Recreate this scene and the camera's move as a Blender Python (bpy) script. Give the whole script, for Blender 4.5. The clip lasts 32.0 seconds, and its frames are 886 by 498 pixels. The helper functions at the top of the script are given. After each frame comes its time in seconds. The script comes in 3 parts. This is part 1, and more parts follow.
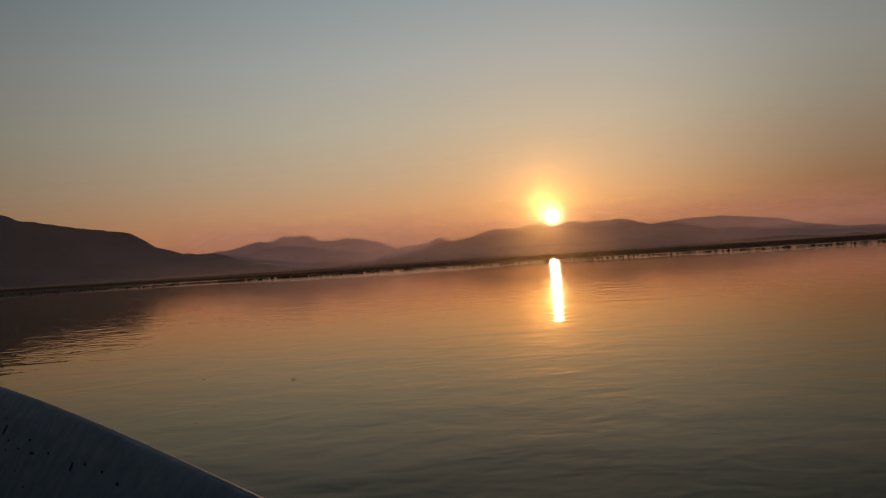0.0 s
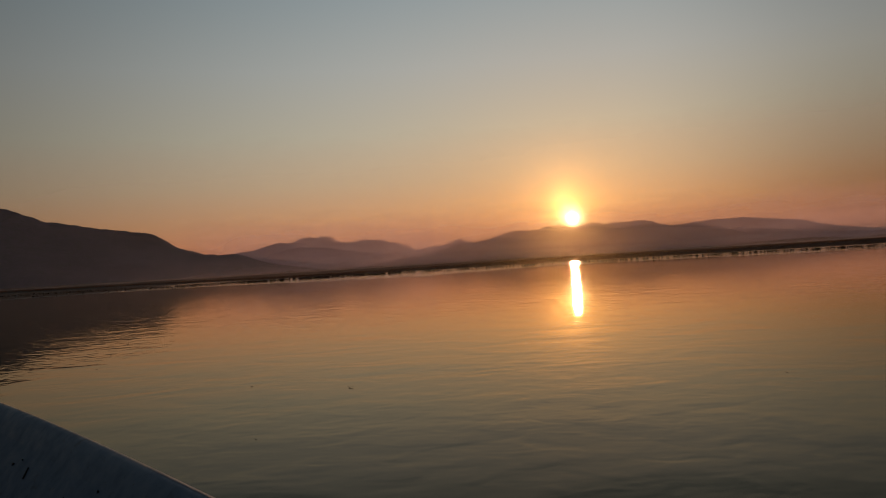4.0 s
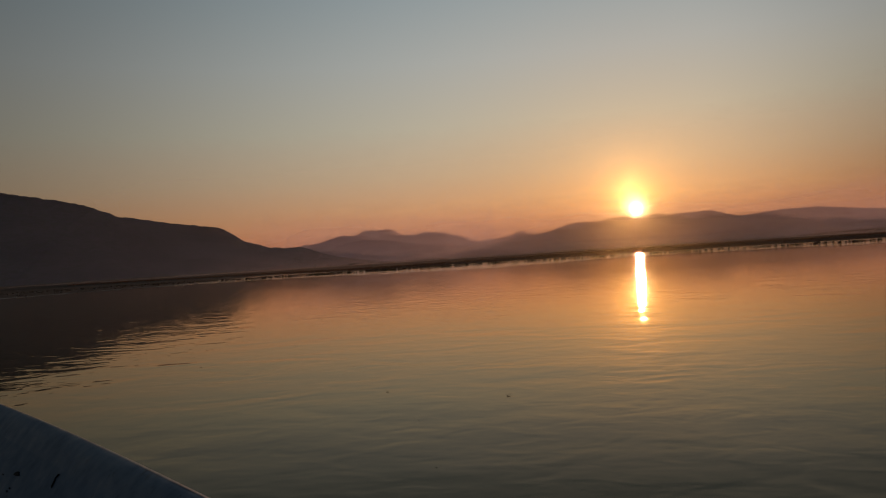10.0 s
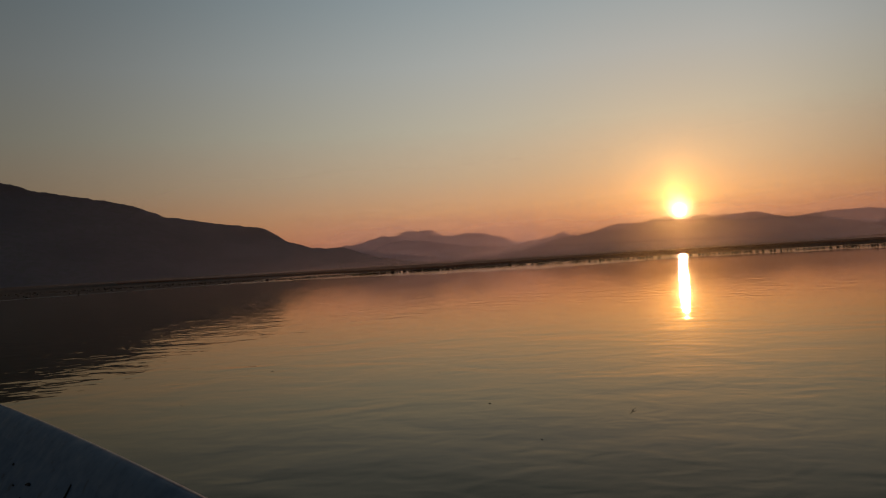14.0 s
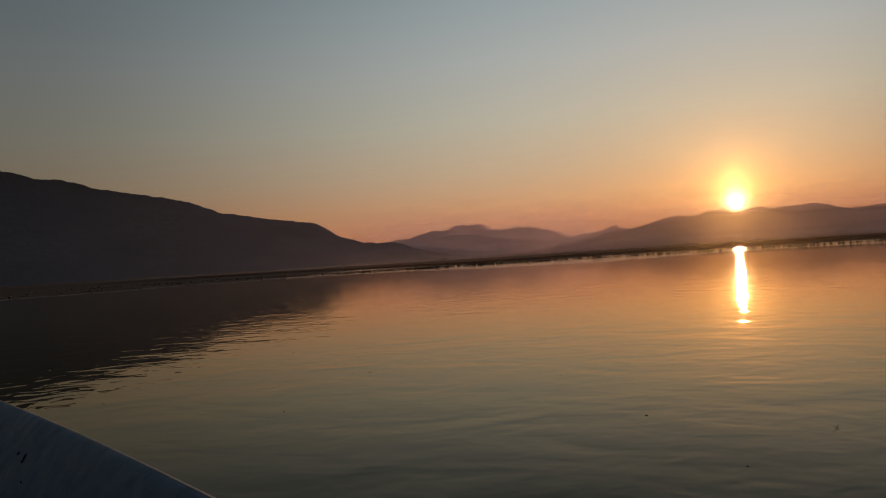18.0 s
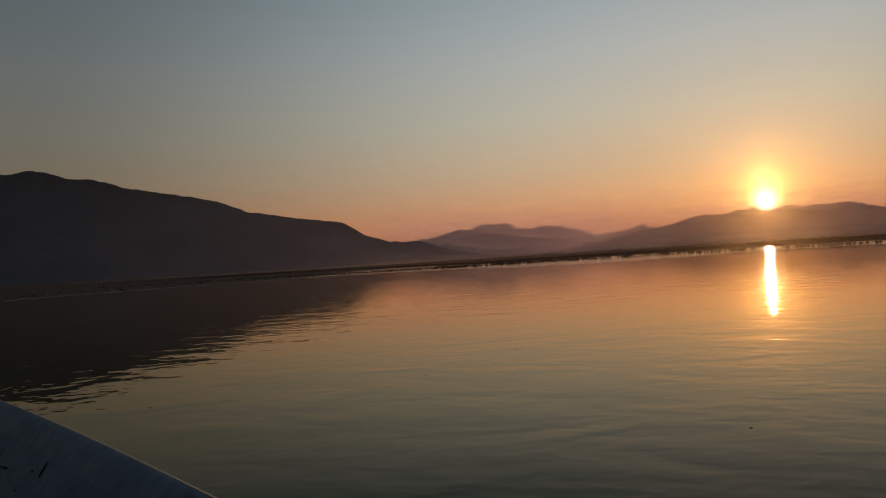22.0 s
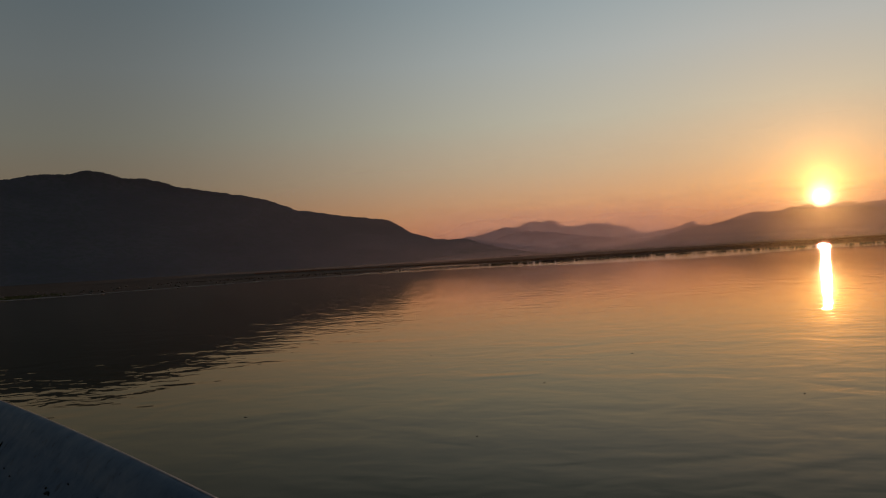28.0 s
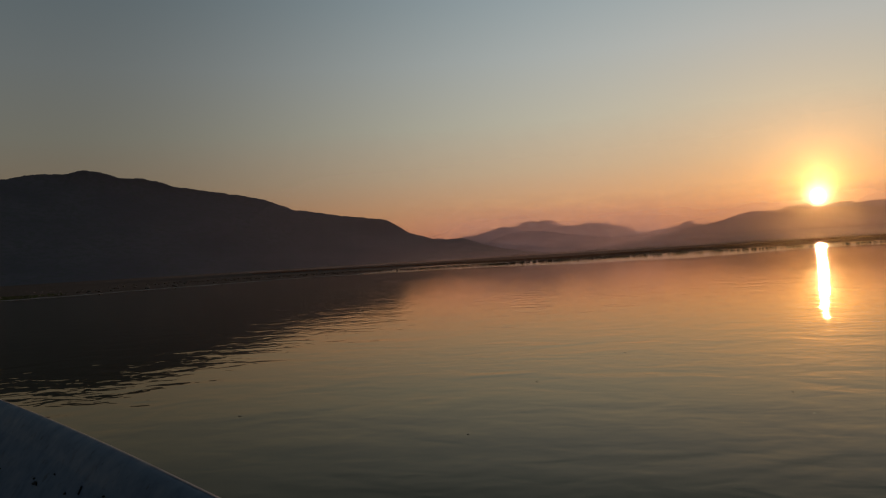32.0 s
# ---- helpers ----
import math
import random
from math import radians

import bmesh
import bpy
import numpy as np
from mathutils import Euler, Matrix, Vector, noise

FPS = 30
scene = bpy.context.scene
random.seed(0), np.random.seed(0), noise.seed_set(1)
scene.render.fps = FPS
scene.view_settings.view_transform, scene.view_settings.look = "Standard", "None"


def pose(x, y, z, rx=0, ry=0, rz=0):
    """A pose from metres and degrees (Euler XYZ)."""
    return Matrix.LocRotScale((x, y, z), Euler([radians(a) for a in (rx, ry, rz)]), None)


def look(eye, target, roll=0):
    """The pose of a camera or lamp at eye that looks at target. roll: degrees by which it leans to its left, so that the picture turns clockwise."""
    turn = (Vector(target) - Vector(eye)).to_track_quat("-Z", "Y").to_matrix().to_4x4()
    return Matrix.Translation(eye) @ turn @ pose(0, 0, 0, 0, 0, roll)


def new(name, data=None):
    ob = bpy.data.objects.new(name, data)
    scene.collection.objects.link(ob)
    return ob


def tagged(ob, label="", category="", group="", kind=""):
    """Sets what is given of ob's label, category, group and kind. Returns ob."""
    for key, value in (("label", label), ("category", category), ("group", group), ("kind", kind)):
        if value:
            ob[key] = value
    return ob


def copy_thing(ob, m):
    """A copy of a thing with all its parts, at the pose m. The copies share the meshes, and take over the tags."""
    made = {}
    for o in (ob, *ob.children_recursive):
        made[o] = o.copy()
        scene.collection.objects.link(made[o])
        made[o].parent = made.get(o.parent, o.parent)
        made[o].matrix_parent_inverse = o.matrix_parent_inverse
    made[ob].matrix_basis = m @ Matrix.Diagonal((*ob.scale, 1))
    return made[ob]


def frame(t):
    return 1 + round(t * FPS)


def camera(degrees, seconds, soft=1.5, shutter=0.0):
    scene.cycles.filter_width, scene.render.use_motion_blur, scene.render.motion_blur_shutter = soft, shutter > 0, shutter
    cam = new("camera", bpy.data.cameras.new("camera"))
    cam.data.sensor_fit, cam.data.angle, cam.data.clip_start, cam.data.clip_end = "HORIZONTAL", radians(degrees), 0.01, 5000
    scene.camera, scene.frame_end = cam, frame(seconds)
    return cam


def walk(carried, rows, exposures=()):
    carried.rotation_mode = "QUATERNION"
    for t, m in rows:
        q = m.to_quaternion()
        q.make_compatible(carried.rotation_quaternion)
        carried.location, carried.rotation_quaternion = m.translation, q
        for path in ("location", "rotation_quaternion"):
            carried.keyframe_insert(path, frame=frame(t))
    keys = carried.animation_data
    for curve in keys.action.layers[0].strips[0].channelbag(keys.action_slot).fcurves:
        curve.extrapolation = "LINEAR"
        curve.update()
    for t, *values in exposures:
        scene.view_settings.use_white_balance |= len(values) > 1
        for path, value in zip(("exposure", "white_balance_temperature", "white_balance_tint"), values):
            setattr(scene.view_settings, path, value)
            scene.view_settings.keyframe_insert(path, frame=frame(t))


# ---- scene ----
cam = camera(60.0, 32.0, soft=1.2)
ROWS = [
    (0, 2.148, -3.862, 1.100, 90.95, 3.57, -13.98), (0.5, 2.143, -3.844, 1.100, 90.94, 3.61, -14.13),
    (1, 2.144, -3.841, 1.100, 90.93, 3.64, -14.34), (1.5, 2.127, -3.796, 1.100, 90.94, 3.62, -14.39),
    (2, 2.075, -3.664, 1.100, 91.01, 3.51, -14.12), (2.5, 2.013, -3.511, 1.100, 91.07, 3.46, -13.77),
    (3, 1.935, -3.327, 1.100, 91.12, 3.38, -13.30), (3.5, 1.895, -3.233, 1.100, 91.14, 3.39, -12.98),
    (5.5, 1.622, -2.642, 1.100, 91.04, 3.49, -10.87), (6, 1.573, -2.543, 1.100, 90.97, 3.50, -10.52),
    (6.5, 1.519, -2.433, 1.100, 90.91, 3.60, -10.13), (7, 1.465, -2.326, 1.100, 90.88, 3.70, -9.75),
    (7.5, 1.413, -2.225, 1.100, 90.87, 3.65, -9.39), (8, 1.367, -2.137, 1.100, 90.88, 3.60, -9.08),
    (8.5, 1.326, -2.062, 1.100, 90.87, 3.54, -8.79), (9, 1.283, -1.985, 1.100, 90.86, 3.63, -8.49),
    (9.5, 1.250, -1.926, 1.100, 90.85, 3.68, -8.26), (10, 1.206, -1.849, 1.100, 90.84, 3.63, -7.96),
    (10.5, 1.161, -1.770, 1.100, 90.84, 3.73, -7.65), (11, 1.116, -1.693, 1.100, 90.88, 3.58, -7.35),
    (11.5, 1.067, -1.610, 1.100, 90.91, 3.52, -7.02), (12, 1.003, -1.501, 1.100, 90.96, 3.52, -6.59),
    (12.5, 0.945, -1.404, 1.100, 91.01, 3.52, -6.17), (13, 0.892, -1.317, 1.100, 91.04, 3.47, -5.79),
    (13.5, 0.836, -1.225, 1.100, 91.07, 3.34, -5.39), (14, 0.773, -1.124, 1.100, 91.08, 3.38, -4.95),
    (14.5, 0.714, -1.031, 1.100, 91.08, 3.32, -4.54), (16.5, 0.382, -0.529, 1.100, 90.95, 3.55, -2.35),
    (17, 0.322, -0.443, 1.100, 90.94, 3.56, -1.96), (17.5, 0.265, -0.362, 1.100, 90.90, 3.52, -1.59),
    (18, 0.201, -0.273, 1.100, 90.88, 3.55, -1.18), (18.5, 0.142, -0.190, 1.100, 90.86, 3.56, -0.83),
    (19, 0.090, -0.120, 1.100, 90.87, 3.55, -0.53), (19.5, 0.042, -0.055, 1.100, 90.89, 3.52, -0.25),
    (20, 0.000, 0.000, 1.100, 90.90, 3.50, -0.01), (20.5, -0.035, 0.046, 1.100, 90.89, 3.48, 0.19),
    (21, -0.066, 0.087, 1.100, 90.89, 3.47, 0.37), (21.5, -0.096, 0.126, 1.100, 90.90, 3.46, 0.54),
    (22, -0.130, 0.169, 1.100, 90.92, 3.49, 0.73), (22.5, -0.164, 0.213, 1.100, 90.91, 3.46, 0.89),
    (23, -0.201, 0.260, 1.100, 90.92, 3.42, 1.07), (23.5, -0.244, 0.315, 1.100, 90.94, 3.46, 1.28),
    (24, -0.295, 0.379, 1.100, 90.97, 3.44, 1.53), (24.5, -0.353, 0.451, 1.100, 90.99, 3.41, 1.82),
    (25, -0.416, 0.528, 1.100, 90.99, 3.40, 2.13), (25.5, -0.466, 0.589, 1.100, 90.99, 3.46, 2.41),
    (27.5, -0.750, 0.924, 1.100, 90.94, 3.42, 3.94), (28, -0.789, 0.968, 1.100, 90.94, 3.40, 4.15),
    (28.5, -0.839, 1.026, 1.100, 90.94, 3.41, 4.42), (29, -0.871, 1.061, 1.100, 90.92, 3.42, 4.59),
    (29.5, -0.874, 1.064, 1.100, 90.92, 3.43, 4.61), (30, -0.866, 1.055, 1.100, 90.93, 3.45, 4.58),
    (30.5, -0.842, 1.027, 1.100, 90.96, 3.50, 4.46), (31, -0.798, 0.977, 1.100, 90.95, 3.42, 4.24),
    (31.5, -0.771, 0.946, 1.100, 90.93, 3.44, 4.10), (32, -0.746, 0.918, 1.100, 90.91, 3.45, 3.97),
]

walk(cam, [(t, pose(x, y, z, rx, ry, rz)) for t, x, y, z, rx, ry, rz in ROWS],
     [(0, -0.13, 6440, 10.8), (10, -0.09, 6390, 10.4), (20, 0.0, 6220, 9.2), (32, 0.06, 6170, 8.2)])

# ---------------------------------------------------------------- sky and sun
SUN_AZ, SUN_EL = 22.3, 2.77            # degrees to the east of +y, and above the horizon


def heading(az, el=0.0):
    a, e = radians(az), radians(el)
    return Vector((math.sin(a) * math.cos(e), math.cos(a) * math.cos(e), math.sin(e)))


SUN_DIR = heading(SUN_AZ, SUN_EL)


class Nodes:
    """Short-hand for wiring a node tree."""

    def __init__(self, tree):
        self.tree = tree
        tree.nodes.clear()

    def add(self, kind, **props):
        node = self.tree.nodes.new(kind)
        for key, value in props.items():
            setattr(node, key, value)
        return node

    def put(self, value, socket):
        if hasattr(value, "links"):
            self.tree.links.new(value, socket)
        else:
            socket.default_value = value

    def math(self, op, a, b=0.0, c=0.0, clamp=False):
        node = self.add("ShaderNodeMath", operation=op, use_clamp=clamp)
        for v, s in zip((a, b, c), node.inputs):
            self.put(v, s)
        return node.outputs[0]

    def vec(self, op, a, b=(0, 0, 0), scale=None):
        node = self.add("ShaderNodeVectorMath", operation=op)
        self.put(a, node.inputs[0])
        self.put(b, node.inputs[1])
        if scale is not None:
            self.put(scale, node.inputs[3])
        return node.outputs["Value" if op in ("DOT_PRODUCT", "LENGTH") else "Vector"]

    def noise(self, vector, scale, detail=3.0, rough=0.55, distort=0.0, dims="3D"):
        node = self.add("ShaderNodeTexNoise", noise_dimensions=dims)
        self.put(vector, node.inputs["Vector"])
        node.inputs["Scale"].default_value = scale
        node.inputs["Detail"].default_value = detail
        node.inputs["Roughness"].default_value = rough
        node.inputs["Distortion"].default_value = distort
        return node.outputs["Fac"]

    def ramp(self, fac, stops, smooth=False):
        node = self.add("ShaderNodeValToRGB")
        node.color_ramp.interpolation = "EASE" if smooth else "LINEAR"
        els = node.color_ramp.elements
        while len(els) < len(stops):
            els.new(0.5)
        for el, (pos, col) in zip(els, stops):
            el.position = pos
            el.color = (*col, 1.0) if len(col) == 3 else col
        self.put(fac, node.inputs[0])
        return node.outputs[0]

    def mix(self, fac, a, b, mode="MIX"):
        node = self.add("ShaderNodeMix", data_type="RGBA", blend_type=mode)
        for v, s in zip((fac, a, b), (node.inputs["Factor"], node.inputs[6], node.inputs[7])):
            if isinstance(v, tuple) and len(v) == 3:
                v = (*v, 1.0)
            self.put(v, s)
        return node.outputs[2]

    def span(self, v, a, b, c, d, smooth=False):
        node = self.add("ShaderNodeMapRange", interpolation_type="SMOOTHSTEP" if smooth else "LINEAR")
        for x, s in zip((v, a, b, c, d), node.inputs):
            self.put(x, s)
        return node.outputs[0]


world = bpy.data.worlds.new("evening_sky")
scene.world = world
world.use_nodes = True
w = Nodes(world.node_tree)
way = w.vec("NORMALIZE", w.add("ShaderNodeTexCoord").outputs["Generated"])
sep = w.add("ShaderNodeSeparateXYZ")
w.put(way, sep.inputs[0])
height = sep.outputs[2]
off = w.math("MULTIPLY", w.math("ARCCOSINE", w.math("MINIMUM", w.vec("DOT_PRODUCT", way, tuple(SUN_DIR)), 0.9999999)), 180 / math.pi)

sky_node = w.add("ShaderNodeTexSky", sky_type="NISHITA", sun_disc=False, sun_elevation=radians(SUN_EL),
                 sun_rotation=radians(SUN_AZ), air_density=1.3, dust_density=3.0, ozone_density=1.0)
clear_sky = w.add("ShaderNodeBackground")
w.put(w.mix(1.0, sky_node.outputs[0], (0.16, 0.17, 0.22), "MULTIPLY"), clear_sky.inputs[0])
clear_sky.inputs[1].default_value = 0.05

# dusty evening air: orange at the skyline, grey-blue higher up, dimmer away from the sun
air = w.ramp(height, [(0.0, (0.535, 0.174, 0.084)), (0.03, (0.565, 0.210, 0.097)), (0.065, (0.52, 0.271, 0.139)),
                      (0.11, (0.448, 0.332, 0.217)), (0.17, (0.398, 0.372, 0.290)), (0.25, (0.342, 0.362, 0.342)),
                      (0.33, (0.268, 0.318, 0.328)), (0.6, (0.12, 0.155, 0.175)), (1.0, (0.07, 0.095, 0.12))])
side = w.span(off, 13.0, 54.0, 1.07, 0.35, True)
back = w.span(off, 62.0, 150.0, 1.0, 0.6, True)
murk_low = w.span(height, 0.0, 0.22, 0.32, 0.70)
north = w.span(w.vec("DOT_PRODUCT", way, tuple(heading(SUN_AZ + 90))), 0.06, 0.37, 1.0, murk_low, True)
wisp = w.math("MULTIPLY", w.span(w.noise(w.vec("MULTIPLY", way, (5.0, 5.0, 170.0)), 1.0, 3.0, 0.5), 0.60, 0.74, 0.0, 0.10),
              w.math("MULTIPLY", w.span(height, 0.035, 0.05, 0.0, 1.0, True), w.span(height, 0.065, 0.10, 1.0, 0.0, True)))     # a few thin level streaks of cloud
air = w.vec("SCALE", air, scale=w.math("MULTIPLY", w.math("MULTIPLY", w.math("MULTIPLY", side, back), north), w.math("SUBTRACT", 1.0, wisp)))


def halo(strength, reach, power, colour):
    fall = w.math("EXPONENT", w.math("MULTIPLY", w.math("POWER", w.math("DIVIDE", off, reach), power), -1.0))
    return w.vec("SCALE", colour, scale=w.math("MULTIPLY", fall, strength))


glow = halo(25.0, 0.28, 2.0, (1.0, 0.93, 0.66))
glow = w.vec("ADD", glow, halo(1.7, 0.85, 3.0, (1.0, 0.86, 0.50)))
glow = w.vec("ADD", glow, halo(0.9, 0.80, 1.0, (1.0, 0.76, 0.12)))
glow = w.vec("ADD", glow, halo(0.36, 4.4, 1.0, (1.0, 0.47, 0.085)))
haze = w.add("ShaderNodeBackground")
w.put(w.vec("ADD", air, glow), haze.inputs[0])
haze.inputs[1].default_value = 1.0
both = w.add("ShaderNodeAddShader")
w.put(clear_sky.outputs[0], both.inputs[0])
w.put(haze.outputs[0], both.inputs[1])
w.put(both.outputs[0], w.add("ShaderNodeOutputWorld").inputs[0])

sun_data = bpy.data.lights.new("sun", "SUN")
sun_data.energy, sun_data.angle, sun_data.color = 2.2, radians(0.55), (1.0, 0.50, 0.28)
sun = new("sun", sun_data)
sun.matrix_world = look(SUN_DIR * 900.0, (0, 0, 0))


# ---------------------------------------------------------------- materials
def material(name):
    m = bpy.data.materials.new(name)
    m.use_nodes = True
    n = Nodes(m.node_tree)
    out = n.add("ShaderNodeOutputMaterial")
    p = n.add("ShaderNodeBsdfPrincipled")
    n.put(p.outputs[0], out.inputs[0])
    return m, n, p


def ground_position(n):
    return n.add("ShaderNodeNewGeometry").outputs["Position"]


def water_material(name, swell, ripple, rough, patches, gloss_tint, lee=1.0):
    """Lake water: a wave normal worked out from the slope of layered ripples."""
    m, n, p = material(name)
    pos = ground_position(n)
    ahead = heading(14)                       # the way the ripples run; their crests lie across it
    across = Vector((ahead.y, -ahead.x, 0))
    turn = n.add("ShaderNodeMapping", vector_type="TEXTURE")
    n.put(pos, turn.inputs[0])
    turn.inputs["Rotation"].default_value = (0, 0, radians(-14))
    turn.inputs["Scale"].default_value = (1 / 0.78, 1.0, 1.0)
    base = turn.outputs[0]
    away = n.vec("LENGTH", pos)
    calm = n.span(n.noise(pos, 0.045, 2.0, 0.5, 0.6), 0.38, 0.62, 1.0 - patches, 1.0, True)
    slow = n.math("MULTIPLY", n.span(away, 4.0, 20.0, swell * 1.35, swell, True), n.span(away, 30.0, 85.0, 1.0, lee, True))

    def level(shift):
        at = n.vec("ADD", base, shift)
        long = n.math("MULTIPLY", n.noise(at, 1.25, 1.8, 0.5, 0.4, "2D"), slow)
        short = n.math("MULTIPLY", n.math("MULTIPLY", n.noise(at, 4.2, 1.4, 0.5, 0.5, "2D"), ripple), calm)
        fine = n.math("MULTIPLY", n.math("MULTIPLY", n.noise(at, 13.0, 1.0, 0.5, 0.0, "2D"), ripple * 0.22), calm)
        return n.math("ADD", n.math("ADD", long, short), fine)

    step = 0.03
    here = level((0, 0, 0))
    sx = n.math("MULTIPLY", n.math("SUBTRACT", here, level((step * 0.78, 0, 0))), 1 / step)
    sy = n.math("MULTIPLY", n.math("SUBTRACT", here, level((0, step, 0))), 1 / step)
    tilt = n.vec("ADD", n.vec("SCALE", tuple(across), scale=sx), n.vec("SCALE", tuple(ahead), scale=sy))
    wave = n.vec("NORMALIZE", n.vec("ADD", tilt, (0, 0, 1)))
    murk = n.ramp(n.noise(pos, 0.35, 3.0), [(0.3, (0.027, 0.033, 0.017)), (0.7, (0.036, 0.043, 0.022))])
    body = n.add("ShaderNodeBsdfDiffuse")
    n.put(murk, body.inputs["Color"])
    n.put(wave, body.inputs["Normal"])
    # the gloss carries an even tint, which warms what it mirrors
    film = n.add("ShaderNodeBsdfGlossy", distribution="GGX")
    film.inputs["Color"].default_value = gloss_tint
    film.inputs["Roughness"].default_value = rough
    n.put(wave, film.inputs["Normal"])
    angle = n.add("ShaderNodeFresnel")
    angle.inputs["IOR"].default_value = 1.25
    n.put(wave, angle.inputs["Normal"])
    lake = n.add("ShaderNodeMixShader")
    n.put(n.span(angle.outputs[0], 0.068, 0.87, 0.0, 1.0), lake.inputs[0])
    n.put(body.outputs[0], lake.inputs[1])
    n.put(film.outputs[0], lake.inputs[2])
    n.tree.nodes.remove(p)
    for node in n.tree.nodes:
        if node.bl_idname == "ShaderNodeOutputMaterial":
            n.put(lake.outputs[0], node.inputs[0])
    return m


def earth_material(name, dark, pale, green, scale, greenness, relief=0.5, wet=None):
    m, n, p = material(name)
    pos = ground_position(n)
    broad = n.noise(pos, scale, 4.0, 0.6)
    fine = n.noise(pos, scale * 14.0, 4.0, 0.65)
    soil = n.mix(n.span(broad, 0.35, 0.65, 0, 1), dark, pale)
    grass = n.mix(n.math("MULTIPLY", n.span(fine, 0.45, 0.6, 0, 1), greenness), soil, green)
    if wet:
        west = n.span(n.vec("DOT_PRODUCT", pos, tuple(heading(84))), -30.0, 25.0, 1.0, 0.0, True)
        low = n.mix(n.span(fine, 0.4, 0.62, 0, 1), wet, (0.058, 0.050, 0.038))
        grass = n.mix(west, grass, low)
    n.put(grass, p.inputs["Base Color"])
    if not relief:
        p.inputs["Roughness"].default_value = 1.0
        p.inputs["Specular IOR Level"].default_value = 0.0
        return m
    bump = n.add("ShaderNodeBump")
    bump.inputs["Strength"].default_value = relief
    bump.inputs["Distance"].default_value = 0.3 / scale / 10
    n.put(fine, bump.inputs["Height"])
    n.put(bump.outputs[0], p.inputs["Normal"])
    p.inputs["Roughness"].default_value = 0.95
    p.inputs["Specular IOR Level"].default_value = 0.1
    return m


def plain_material(name, dark, pale, scale, rough=0.8, relief=0.1, spec=0.3, through_light=0.0):
    m, n, p = material(name)
    co = n.add("ShaderNodeTexCoord").outputs["Object"]
    grain = n.noise(co, scale, 5.0, 0.6)
    rnd = n.add("ShaderNodeObjectInfo").outputs["Random"]
    fac = n.math("ADD", n.span(grain, 0.35, 0.65, 0, 0.7), n.math("MULTIPLY", rnd, 0.3))
    n.put(n.mix(fac, dark, pale), p.inputs["Base Color"])
    bump = n.add("ShaderNodeBump")
    bump.inputs["Strength"].default_value = relief
    bump.inputs["Distance"].default_value = 0.01
    n.put(grain, bump.inputs["Height"])
    n.put(bump.outputs[0], p.inputs["Normal"])
    p.inputs["Roughness"].default_value = rough
    p.inputs["Specular IOR Level"].default_value = spec
    if through_light:
        thin = n.add("ShaderNodeBsdfTranslucent")
        n.put(n.mix(fac, dark, pale), thin.inputs[0])
        leafy = n.add("ShaderNodeMixShader")
        leafy.inputs[0].default_value = through_light
        n.put(p.outputs[0], leafy.inputs[1])
        n.put(thin.outputs[0], leafy.inputs[2])
        for node in n.tree.nodes:
            if node.bl_idname == "ShaderNodeOutputMaterial":
                n.put(leafy.outputs[0], node.inputs[0])
    return m


def paint_material(name, deep, light, gloss=(0.45, 0.75)):
    """Weathered blue boat paint: scuffs, chips, rusty runs and a chalky bloom."""
    m, n, p = material(name)
    pos = ground_position(n)
    bloom = n.noise(pos, 1.3, 3.0, 0.5)
    grime = n.noise(pos, 38.0, 5.0, 0.65)
    speck = n.noise(pos, 120.0, 3.0, 0.6)
    flake = n.noise(pos, 45.0, 4.0, 0.7, 0.4)
    col = n.mix(n.span(bloom, 0.3, 0.7, 0, 1), deep, light)
    col = n.mix(n.span(grime, 0.52, 0.72, 0.0, 0.25), col, (0.045, 0.055, 0.068))
    col = n.mix(n.math("MULTIPLY", n.span(flake, 0.58, 0.68, 0.0, 0.55), n.span(bloom, 0.40, 0.60, 0.15, 1.0)), col, (0.035, 0.040, 0.048))
    col = n.mix(n.span(speck, 0.64, 0.72, 0.0, 0.45), col, (0.016, 0.017, 0.020))
    col = n.mix(n.span(speck, 0.26, 0.33, 0.3, 0.0), col, (0.22, 0.26, 0.31))
    rust = n.math("MULTIPLY", n.span(n.noise(pos, 1.3, 3.0, 0.5, 1.5), 0.64, 0.72, 0, 0.6), n.span(grime, 0.4, 0.6, 0, 1))
    col = n.mix(rust, col, (0.10, 0.065, 0.035))
    n.put(col, p.inputs["Base Color"])
    bump = n.add("ShaderNodeBump")
    bump.inputs["Strength"].default_value = 0.10
    bump.inputs["Distance"].default_value = 0.002
    n.put(n.math("ADD", grime, n.math("MULTIPLY", speck, 0.5)), bump.inputs["Height"])
    n.put(bump.outputs[0], p.inputs["Normal"])
    n.put(n.span(grime, 0.3, 0.7, *gloss), p.inputs["Roughness"])
    return m


def bubble_material(name):
    """Clear thin skin of water that catches the low sun."""
    m, n, p = material(name)
    p.inputs["Base Color"].default_value = (0.95, 0.93, 0.90, 1)
    p.inputs["Transmission Weight"].default_value = 1.0
    p.inputs["IOR"].default_value = 1.33
    n.put(n.span(n.noise(n.add("ShaderNodeTexCoord").outputs["Object"], 3.0), 0.3, 0.7, 0.03, 0.12), p.inputs["Roughness"])
    return m


